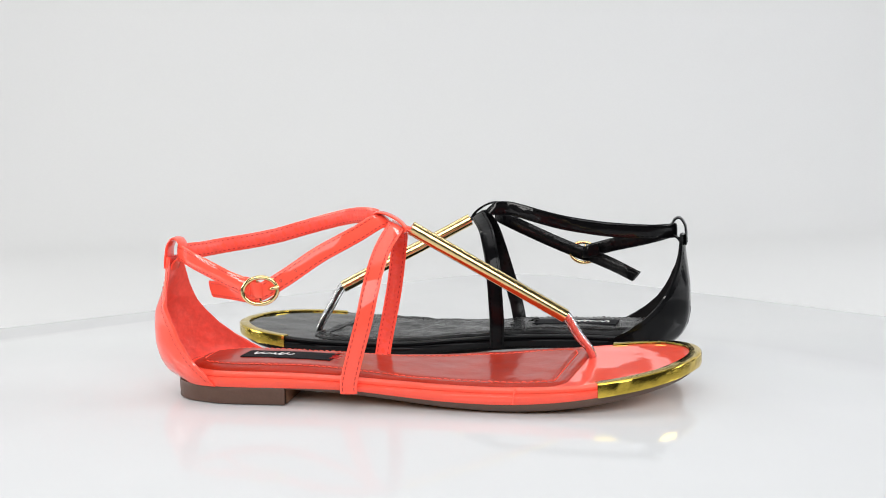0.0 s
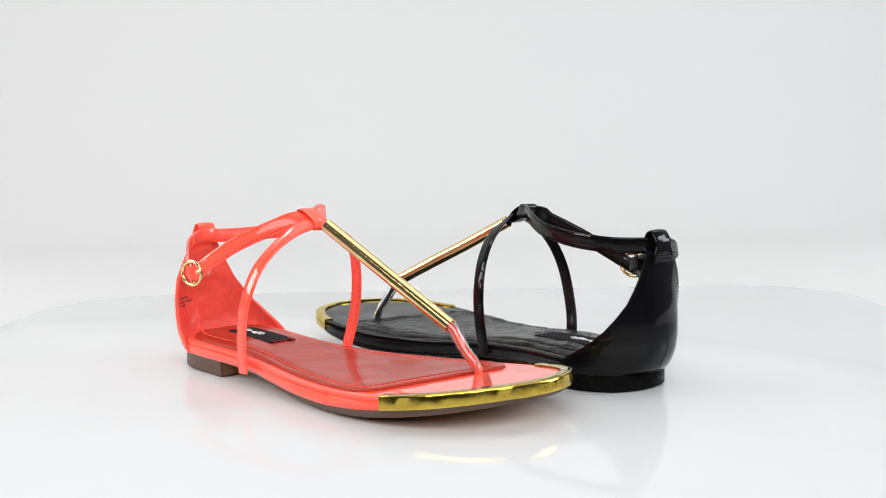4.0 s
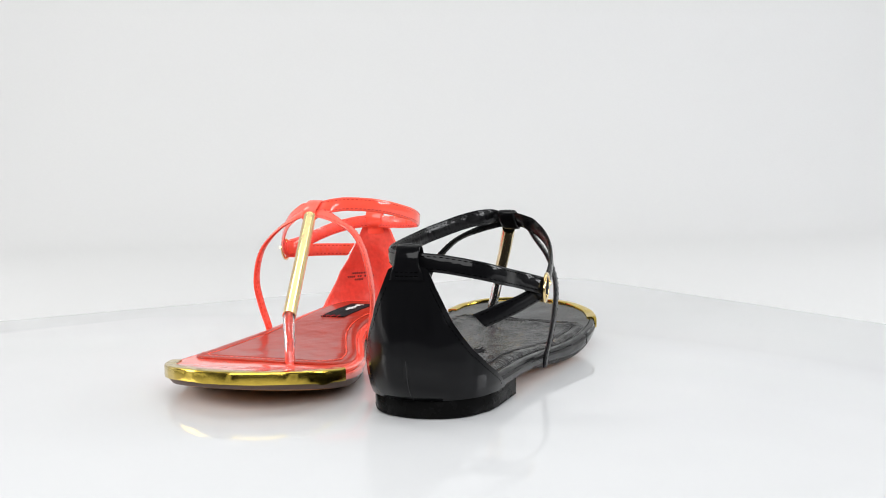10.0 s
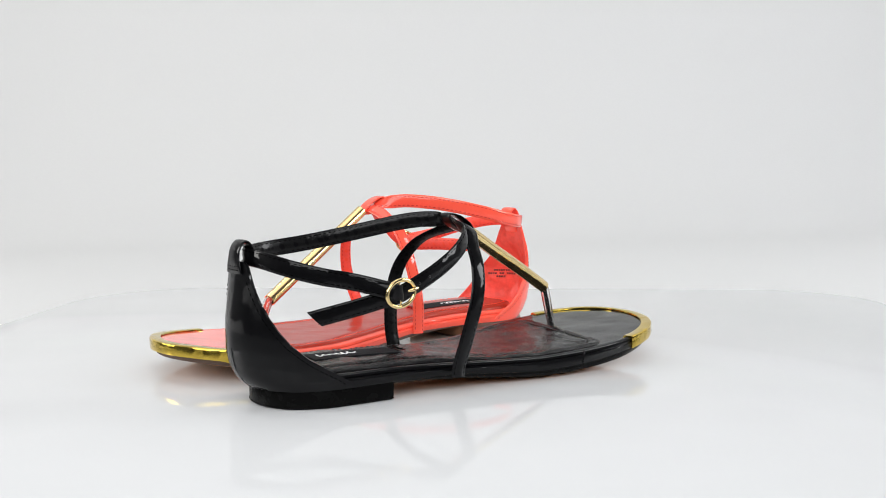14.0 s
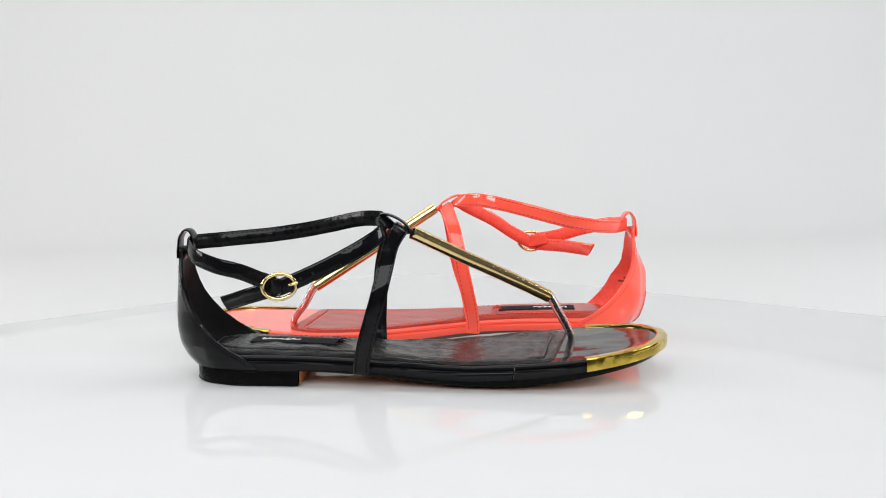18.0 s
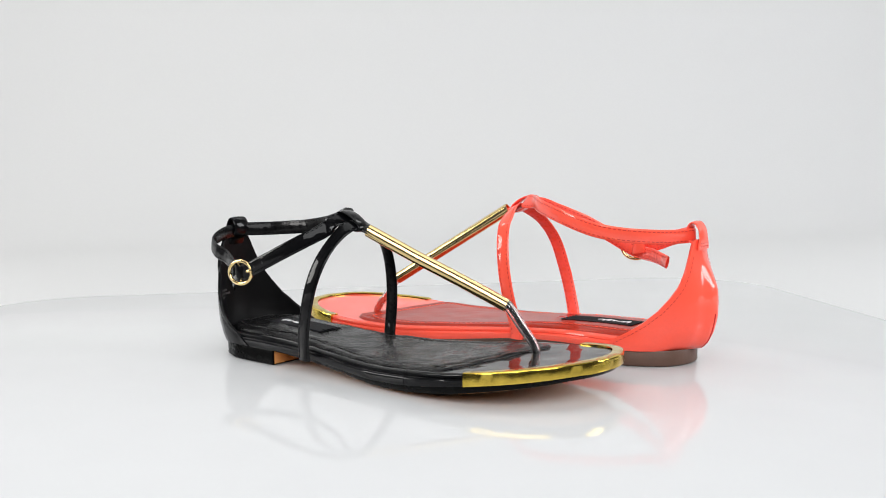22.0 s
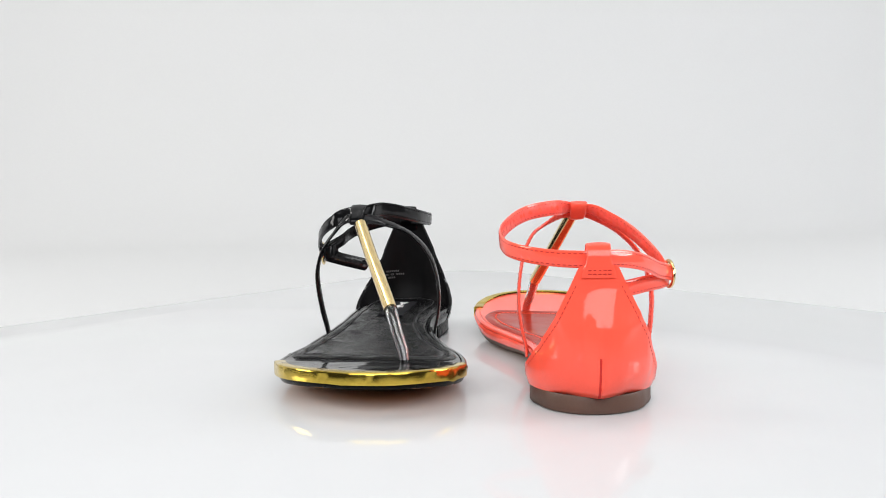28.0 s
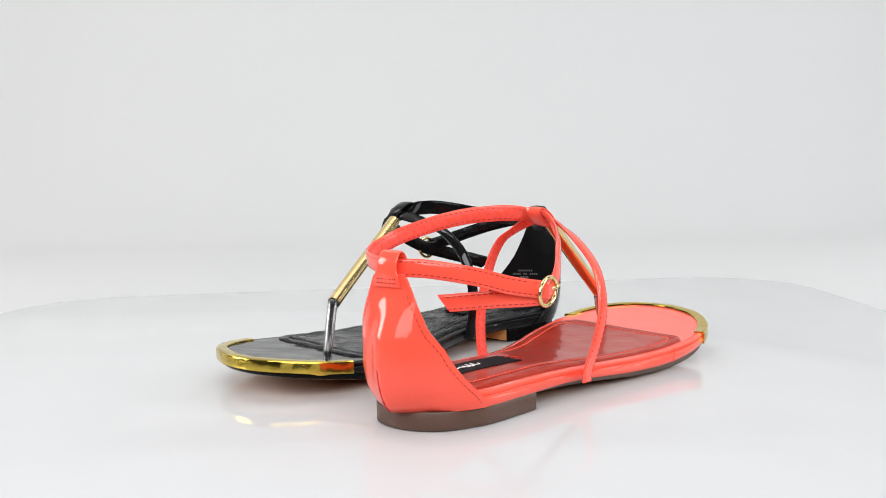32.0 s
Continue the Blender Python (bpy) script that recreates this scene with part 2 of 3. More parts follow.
# ---- the place: backdrop, turntable, and unseen walls added to shape the light ----
def build_place():
    bm = bmesh.new()
    prof = [(-300, -24), (900, -24)]
    prof += [(900 + 600 * math.sin(a), -24 + 600 * (1 - math.cos(a))) for a in np.linspace(0.05, math.pi / 2, 24)]
    prof += [(1500, 1800)]
    top = [[(x, y, z) for y, z in prof] for x in np.linspace(-1300, 1300, 5)]
    low = [[(x, y + (8 if z > 0 else 0), z - 8) for y, z in prof] for x in np.linspace(-1300, 1300, 5)]
    rings(bm, top, False)
    rings(bm, low, False)
    tagged(part("backdrop", bm, SHEET_WHITE, None, sharp=80), "plain white seamless paper sweep behind and under the turntable plate", "backdrop", kind="structure")

    def slab(name, lo, hi, mat, label):
        b = bmesh.new()
        bmesh.ops.create_cube(b, size=1)
        for v in b.verts:
            v.co = [lo[k] + (v.co[k] + 0.5) * (hi[k] - lo[k]) for k in range(3)]
        tagged(part(name, b, mat), label, name.split("_")[0], kind="structure")

    # unseen surround: white round the backdrop, dark in front, placed for its reflections
    for name, x0, x1 in (("wall_west", -1.34, -1.31), ("wall_east", 1.31, 1.34)):
        slab(name, (x0, 0.60, -0.04), (x1, 1.55, 1.78), WALL_WHITE, "unseen white side wall, added to bounce light as a tent would")
        slab(name + "_front", (x0, -1.70, -0.04), (x1, 0.596, 1.78), WALL_DARK, "grey studio wall in front of the tent")
    slab("wall_south", (-1.34, -1.74, -0.04), (1.34, -1.704, 1.78), WALL_DARK, "grey studio wall closing the open front of the tent")
    slab("ceiling", (-1.34, -0.60, 1.785), (1.34, 1.55, 1.81), WALL_WHITE, "unseen white roof, added to bounce light and whiten reflections")
    slab("ceiling_front", (-1.34, -1.74, 1.785), (1.34, -0.604, 1.81), WALL_DARK, "grey studio ceiling in front of the tent")
    slab("floor", (-1.34, -1.74, -0.10), (1.34, 1.6, -0.06), WALL_DARK, "unseen dark floor under the table, added to close the place")

    base = new("turntable")
    tagged(base, "square glossy white acrylic turntable plate carrying both sandals", "turntable")
    ang = np.linspace(0, 2 * math.pi, 160, endpoint=False)
    # a square sheet of 600 mm with round corners, turned on its hub
    half, corner, turn = 300.0, 85.0, radians(36)
    cx, cy = -3.5 * math.cos(turn) + 7 * math.sin(turn), -3.5 * math.sin(turn) - 7 * math.cos(turn)

    def sheet_loop(inset, z):
        out = []
        for k in range(4):
            for v in np.linspace(0, math.pi / 2, 8):
                sx, sy = ((1, 1), (-1, 1), (-1, -1), (1, -1))[k]
                x, y = sx * (half - corner), sy * (half - corner)
                w = v + k * math.pi / 2
                x, y = x + (corner - inset) * math.cos(w), y + (corner - inset) * math.sin(w)
                out.append((cx + x * math.cos(turn) - y * math.sin(turn), cy + x * math.sin(turn) + y * math.cos(turn), z))
        return out

    bm = bmesh.new()
    rings(bm, [sheet_loop(i, z) for i, z in ((0.7, -5.0), (0.0, -4.3), (0.0, -0.9), (0.3, -0.25), (0.9, 0.0))], True, True, True)
    part("plate", bm, TABLE_WHITE, base, sharp=25)
    bm = bmesh.new()
    rings(bm, [[(r * math.cos(a), r * math.sin(a), z) for a in ang[::4]] for r, z in ((60, -23.4), (60, -5.4))], True, True, True)
    part("hub", bm, TABLE_WHITE, base)
    return base


# ---- the sandal, in millimetres from the middle of its heel's back: x to the toe, y to the inner side ----
HALF_OUT = [(2.2, 0), (5.2, -12.4), (13.5, -22.8), (27, -28.4), (50, -30.2), (75, -31.5), (100, -34.5), (130, -39.5), (160, -43), (185, -43.5), (203, -41), (220, -34), (234, -22), (243, -6)]
HALF_IN = [(246, 9), (243.5, 24), (234, 37.5), (219, 46), (200, 49), (180, 47.5), (160, 43.5), (135, 35), (110, 27), (90, 23.4), (67, 23.2), (46, 26.4), (27, 27.8), (13.5, 22.4), (5.2, 12.4)]
OUTLINE = closed_loop(HALF_OUT + HALF_IN, 220)
TAN = np.roll(OUTLINE, -1, 0) - np.roll(OUTLINE, 1, 0)
TAN /= np.linalg.norm(TAN, axis=1)[:, None]
OUTWARD = np.stack([TAN[:, 1], -TAN[:, 0]], 1)
if (OUTWARD[0] @ (-1, 0)) < 0:
    OUTWARD = -OUTWARD

STATIONS = [-10, 57, 90, 110, 135, 160, 185, 200, 220, 246]
Z_LOW = [7, 7, 5.2, 3.4, 1.1, 0.05, 1.3, 3.4, 6.6, 11.2]
Z_MID = [8, 8, 7.8, 6.2, 4.6, 4.2, 5.8, 7.8, 10.2, 14.0]
Z_TOP = [15, 14.7, 13.5, 12.5, 11.6, 11.3, 12.2, 13.4, 15.4, 18.8]


def height(table, x):
    """A profile along the sole, softened between its stations."""
    return sum(np.interp(np.asarray(x) + d, STATIONS, table) for d in (-9, -4.5, 0, 4.5, 9)) / 5


def edge(inset):
    return OUTLINE - OUTWARD * inset


def level(inset, z):
    e = edge(inset)
    return np.column_stack([e, z(e[:, 0]) if callable(z) else np.full(len(e), z)])


def side_y(inset):
    """The sole's outer and inner edge as functions of x."""
    e = edge(inset)
    k = int(np.argmax(e[:, 0]))
    a, b = e[:k + 1], e[k:]
    if a[:, 1].mean() > b[:, 1].mean():
        a, b = b, a
    a, b = a[np.argsort(a[:, 0])], b[np.argsort(b[:, 0])]
    return (lambda x: np.interp(x, a[:, 0], a[:, 1])), (lambda x: np.interp(x, b[:, 0], b[:, 1]))


def sole_parts(thing, pal, heel_back, bed_end, crease):
    low, mid, top = (lambda x: height(Z_LOW, x)), (lambda x: height(Z_MID, x)), (lambda x: height(Z_TOP, x))
    spine = lambda e: np.column_stack([np.clip(e[:, 0], 26, 212), np.interp(np.clip(e[:, 0], 26, 212), [26, 85, 120, 200, 212], [0, -5, -4, 3, 4])])

    def filled(inset, z, steps):
        e = edge(inset)
        c = spine(e)
        out = []
        for f in steps:
            q = e + (c - e) * f
            out.append(np.column_stack([q, z(q[:, 0])]))
        return out

    bm = bmesh.new()
    mix = lambda f: (lambda x: low(x) + (mid(x) - low(x)) * f)
    rings(bm, [level(3.2, mix(0.22)), level(2.8, mix(0.20)), level(2.0, mix(0.42)), level(1.2, mix(0.75)), level(0.9, mid)])
    outsole = part("outsole", bm, pal["sole"], thing, pal["sole_label"])
    bm = bmesh.new()
    rings(bm, filled(8, low, (1.0, 0.6, 0.3, 0)) + [level(6.2, mix(0.05)), level(3.0, mix(0.19))])
    part("tread", bm, SOLE_TAN, outsole, "tan leather-look tread")
    bm = bmesh.new()
    rings(bm, [level(2.5, lambda x: mid(x) + 0.1), level(0.7, lambda x: mid(x) + 0.05), level(0.1, lambda x: mid(x) + 0.9), level(-0.25, lambda x: (mid(x) + top(x)) / 2),
               level(0.05, lambda x: top(x) - 2.9), level(0.75, lambda x: top(x) - 2.3), level(0.25, lambda x: top(x) - 1.6), level(0.45, lambda x: top(x) - 0.7), level(1.3, lambda x: top(x) - 0.05), level(2.6, lambda x: top(x) + 0.05), level(3.2, lambda x: top(x) - 0.35)] + filled(3.4, top, (0, 0.12, 0.3, 0.55, 0.8, 1.0)))
    band = part("midsole", bm, pal["patent"], thing, pal["band_label"])
    # a joint line of the wrapped edge on the outer side
    y0, y1 = side_y(0)
    bm = bmesh.new()
    x = 163.0
    pts = [(x + 0.4 * k, y0(x) - 0.55 + (0.9 if f > 0.9 else 0), mid(x) + 0.3 + (top(x) - mid(x) - 0.2) * f) for k, f in enumerate((0, 0.3, 0.6, 0.85, 1.0))]
    rings(bm, [[(a + dx, b + dy, c) for dx, dy in ((-0.4, 0.45), (0, 0.12), (0.4, 0.45))] for a, b, c in pts], True, True, True)
    part("edge_joint", bm, pal["patent"], band)

    # the padded, stitched footbed panel: its front edge runs slantwise, farther forward on the inner side
    lo, hi = side_y(4.4)
    r_out, r_in = 8.0, 15.0
    xs = np.r_[np.linspace(8.2, 26, 14), np.linspace(28, bed_end - 15, 104), bed_end - 15 + 15 * np.sin(np.linspace(0.06, math.pi / 2, 24))]
    cols = np.linspace(-1, 1, 61)
    skew = lambda x, y: x + 0.17 * (y + 40) * min(1.0, max(0.0, (x - 125) / (bed_end - 125))) ** 1.5

    def bed_span(x):
        a, b = float(lo(skew(x, -38))), float(hi(skew(x, 36)))
        for k, r in ((0, r_out), (1, r_in)):
            if x > bed_end - r:
                cut = r * (1 - math.sqrt(max(0.0, 1 - ((x - bed_end + r) / r) ** 2)))
                a, b = (a + cut, b) if k == 0 else (a, b - cut)
        return a, b

    def bed_point(x, y, rise=0.0):
        a, b = bed_span(x)
        d = max(0.0, min(y - a, b - y, bed_end - x, x - 8.0))
        wave = crease * 0.25 * math.sin(x * 0.21 + y * 0.13) * math.sin(y * 0.19 - x * 0.07)
        wave += crease * 0.09 * math.sin(x * 0.63 + 1.9 * math.sin(y * 0.11)) * math.sin(y * 0.41 + 1.3 * math.sin(x * 0.09))
        groove = math.exp(-((d - 5.4) / 1.5) ** 2)
        pucker = 0.26 * math.sin(x * 1.96 + math.sin(x * 0.31)) * math.exp(-((d - 5.4) / 3.0) ** 2)
        pad = 1.6 * min(1.0, max(0.0, (118 - x) / 45)) * min(1.0, max(0.0, d - 1) / 5)
        at = skew(x, y)
        return at, y, float(top(at)) + 0.1 + pad + (1.15 + wave - 0.5 * groove + pucker) * math.sqrt(min(1.0, d / 1.2)) + rise

    bm = bmesh.new()
    rows = []
    for x in xs:
        a, b = bed_span(x)
        rows.append([bed_point(x, (a + b) / 2 + v * (b - a) / 2) for v in cols])
    rings(bm, rows, False)
    bed = part("footbed", bm, pal["bed"], thing, pal["bed_label"], 60)
    # its stitch line runs a little inside the panel's edge, out along one side and back along the other
    gap = 5.4
    way = np.linspace(15.5, bed_end - gap - 6, 110)
    out_side = [(x, bed_span(x)[0] + gap) for x in way]
    in_side = [(x, bed_span(x)[1] - gap) for x in way[::-1] if x < bed_end - gap - 9]
    front = [(bed_end - gap - 3, out_side[-1][1] + 0.7), (bed_end - gap, out_side[-1][1] + 3.5)]
    front += [(bed_end - gap, y) for y in np.linspace(out_side[-1][1] + 8, in_side[0][1] - 10, 14)]
    front += [(bed_end - gap - 1.2, in_side[0][1] - 4.5), (bed_end - gap - 5.0, in_side[0][1] - 0.8)]
    back = [(15.5 - 2.2 * math.sin(f * math.pi), in_side[-1][1] + (out_side[0][1] - in_side[-1][1]) * f) for f in np.linspace(0.04, 0.98, 14)]
    p = np.array([bed_point(x, y, 0.12) for x, y in out_side + front + in_side + back])
    t, w, u = frames(p, np.tile((0.0, 0.0, 1.0), (len(p), 1)))
    seam("stitching", p, w, u, pal["bed_thread"], bed, pitch=3.0, dash=2.4, wide=0.9, high=0.14)
    # gold toe cap
    e = OUTLINE
    k0 = int(np.argmin(np.hypot(e[:, 0] - 199, e[:, 1] + 42)))
    k1 = int(np.argmin(np.hypot(e[:, 0] - 207, e[:, 1] - 48)))
    k0, k1 = min(k0, k1), max(k0, k1)
    idx = list(range(k0, k1 + 1))
    bm = bmesh.new()
    rows = []
    for n, k in enumerate(idx):
        q, o = e[k], OUTWARD[k]
        dent = 0.09 * math.sin(n * 0.9 + math.sin(n * 0.23)) * math.sin(n * 0.37)
        zt, zm = float(top(q[0])), float(mid(q[0]))
        burr = 0.9 * (max(0.0, math.sin(n * 0.43 + 1) * math.sin(n * 0.171))) ** 6
        prof = [(-0.2, zm + 0.3), (0.8 + dent * 0.4, zm + 0.1 - burr), (0.95 + dent, zm + 1.0), (0.95 - dent * 0.6, zt - 0.1), (0.75, zt + 0.4), (0.35, zt + 0.72), (-0.3, zt + 0.82 + dent * 0.2), (-4.1, zt + 0.76 - dent * 0.2), (-4.7, zt + 0.5), (-4.8, zt - 0.1)]
        rows.append([(*(q + o * d), z) for d, z in prof])
    rings(bm, rows, False)
    for r in (rows[0], rows[-1]):
        bm.faces.new([bm.verts.new([float(c) / 1000 for c in v]) for v in r])
    part("toe_cap", bm, GOLD, thing, "bent gold metal strip round the toe", 24)

    # heel block
    lo3, hi3 = side_y(0.7)
    a = np.array([(x, float(lo3(x))) for x in np.r_[58.5, np.linspace(57.5, 24, 12)]])
    b = np.array([(x, float(hi3(x))) for x in np.r_[np.linspace(24, 57.5, 12), 58.5]])
    back = spline([tuple(a[-1]), (12, float(lo3(12))), (5.6, float(lo3(5.6))), (3.2, 0.0), (5.6, float(hi3(5.6))), (12, float(hi3(12))), tuple(b[0])], 30)
    foot = np.vstack([a[:-1], back, b[1:]])
    foot[:, 0] -= heel_back * np.clip((26 - foot[:, 0]) / 22, 0, 1)
    c = np.array([34.0, 0.0])
    bm = bmesh.new()
    lvl = lambda s, z: [(*(c + (q - c) * s), z) for q in foot]
    rings(bm, [lvl(0.975, 0.0), lvl(0.992, 0.45), lvl(0.996, 2.0), lvl(1.0, 7.6), lvl(0.99, 8.15)], True, True, True)
    hb = part("heel_block", bm, pal["heel"], thing, pal["heel_label"], 40)
    ya, yb = float(lo3(58)) + 1.2, float(hi3(58)) - 1.2
    bm = bmesh.new()
    rings(bm, [[(58.0, y, z0) for y in np.linspace(ya, yb, 8)] for z0 in (0.6, 7.6)] + [[(58.9, y, z0) for y in np.linspace(ya, yb, 8)] for z0 in (7.5, 0.7)] + [[(58.0, y, 0.6) for y in np.linspace(ya, yb, 8)]], False)
    part("heel_breast", bm, pal["breast"], hb, "tan front face of the heel")
    bm = bmesh.new()
    rings(bm, [lvl(0.978, 0.02), lvl(0.9955, 0.4), lvl(1.0005, 0.75), lvl(0.999, 1.0)], True)
    part("top_lift", bm, pal["lift"], hb)
    return top


def counter_parts(thing, pal, swell, flare, short, low):
    """The heel counter: a leather wrap that rises to the loop at its back."""
    s_at = [0, 6.2, 7.0, 7.9, 9.4, 11.3, 15.2, 19, 24, 31, 38, 45, 50, 53]
    h_at = [65.8, 65.8, 64.4, 62.2, 57.8, 52.6, 42.6, 36.4, 29.6, 23.2, 18.4, 14.4, 11.0, 8.2]
    e = np.vstack([OUTLINE, OUTLINE, OUTLINE])
    n = len(OUTLINE)
    d = np.r_[0, np.cumsum(np.linalg.norm(np.diff(e, axis=0), axis=1))]
    k0 = n + int(np.argmin(OUTLINE[:, 0]))
    o3 = np.vstack([OUTWARD] * 3)
    at = lambda a, s: np.array([np.interp(d[k0] + s, d, a[:, k]) for k in range(2)])
    bulge = lambda z, s=0.0: float(np.interp(z, [7, 9, 12, 18, 25, 32, 42, 52, 60, 70], [-0.6, 1.7, 4.4, 7.1, 8.3, 8.4, 8.1, 7.7, 7.2, 6.6])) + low * max(0.0, 1 - abs(s) / 13) * float(np.interp(z, [7, 9, 12, 18, 25], [0.9, 0.75, 0.45, 0.1, 0]))
    full = lambda s: swell * (1 + (flare - 1) * min(1, max(0, s + 5) / 6)) * float(np.interp(s, [-61, -34, -24, -15, -7, 0, 7, 15, 24, 34, 61], [0.12, 0.28, 0.44, 0.80, 1.1, 1.08, 0.94, 0.66, 0.38, 0.27, 0.12]))
    ss = np.concatenate([-np.linspace(53, 9.0, 42), np.linspace(-8.7, 8.7, 11), np.linspace(9.0, 20.0 + 33.0 / short, 42)])
    vv = np.r_[np.linspace(0, 1, 20)]

    # the wing on the outer side is shorter by the factor short
    reach = lambda s: abs(s) if s < 20 else 20 + (s - 20) * short

    def grid(extra, trim=0.0):
        rows = []
        for s in ss:
            h = float(np.interp(reach(s), s_at, h_at)) - trim
            q, o = at(e, s), at(o3, s)
            row = []
            for v in vv:
                z = 8.1 + (max(h, 8.6) - 8.1) * v
                lean = bulge(z, s) * (full(s) if z < 40 else full(s) + (1 - full(s)) * min(1, (z - 40) / 16) * (abs(s) < 14))
                row.append((*(q + o * (lean + extra)), z))
            rows.append(row)
        return rows

    bm = bmesh.new()
    outer, inner = grid(0.0), grid(-1.1)
    rings(bm, [a + b[::-1] for a, b in zip(outer, inner)], True, True, True)
    shell = part("heel_counter", bm, pal["patent"], thing, pal["counter_label"], 50)
    bm = bmesh.new()
    a, b = grid(-1.2, 0.3), grid(-1.9, 0.5)
    rings(bm, [p + q[::-1] for p, q in zip(a, b)], True, True, True)
    lining = part("counter_lining", bm, pal["lining"], thing, pal["lining_label"], 50)
    # edge stitches, back seam, stitches under the loop
    for sign in (-1, 1):
        row = [(sgn_s, float(np.interp(reach(sign * sgn_s), s_at, h_at))) for sgn_s in np.linspace(8.8, 20 + 30 / (short if sign > 0 else 1), 60)]
        p, nrm, sd = [], [], []
        for s, h in row:
            z = max(8.8, h - 1.4)
            s2 = max(s - 1.5, 7)
            lean = bulge(z, s2) * (full(sign * s2) if z < 40 else full(sign * s2) + (1 - full(sign * s2)) * min(1, (z - 40) / 16) * (s2 < 14))
            q, o = at(e, sign * s2), at(o3, sign * s2)
            p.append((*(q + o * (lean + 0.05)), z))
            nrm.append((*o, 0))
        p, nrm = np.array(p), np.array(nrm)
        t = np.gradient(p, axis=0)
        seam("stitching", p, nrm, np.cross(t, nrm), pal["thread"], shell, pitch=2.5, dash=1.5)
    zs = np.linspace(8.3, 27, 14)
    bm = bmesh.new()
    q, o = at(e, 0.0), at(o3, 0.0)
    rings(bm, [[(q[0] + o[0] * (bulge(z) * full(0) + r), y, z) for y, r in ((-0.55, -0.3), (-0.3, 0.02), (0, 0.16), (0.3, 0.02), (0.55, -0.3))] for z in zs], False)
    part("back_seam", bm, pal["seam"], shell)
    # three rows of small print inside, too small to read
    for k, (wide, s0) in enumerate(((8.5, 5.7), (14.0, 3.0), (4.7, 7.8))):
        z0 = 32.5 - 2.1 * k
        m = int(wide / 1.1)
        for j in range(m):
            if k == 1 and j in (4, 7):
                continue
            bm = bmesh.new()
            rows = []
            for s in (s0 + j * 1.1, s0 + j * 1.1 + 0.8):
                q, o = at(e, s), at(o3, s)
                rows.append([(*(q + o * (bulge(z) * full(s) - r)), z) for z, r in ((z0, 1.88), (z0 + 1.15, 1.88), (z0 + 1.15, 1.98), (z0, 1.98))])
            rings(bm, rows, True, True, True)
            part("print_mark", bm, pal["print"], lining)
    # the loop at the top
    loop, *_ = ribbon("heel_loop", [(-5.0, 0, 60.4, 0, 1, 0, 1.45), (-5.2, 0, 64.0, 0, 1, 0, 1.27), (-5.1, 0, 67.2, 0, 1, 0, 1.06), (-4.4, 0, 71, 0, 1, 0, 1.0), (-2.0, 0, 74.2, 0, 1, 0, 1.0), (0.6, 0, 73.6, 0, 1, 0, 1.0), (2.3, 0, 70, 0, 1, 0, 1.0), (1.9, 0, 66, 0, 1, 0, 1.0), (-1.4, 0, 63.0, 0, 1, 0, 1.0), (-3.2, 0, 59.5, 0, 1, 0, 1.1)],
           10.4, 1.4, pal["strap"], thing, n=54)
    for zz in (63.6, 62.0):
        p = np.array([(-5.86, y, zz) for y in np.linspace(-6.2, 6.2, 14)])
        seam("stitching", p, np.tile((-1.0, 0, 0), (14, 1)), np.tile((0, 0, 1.0), (14, 1)), pal["thread"], loop, pitch=2.1, dash=1.5, wide=0.4)


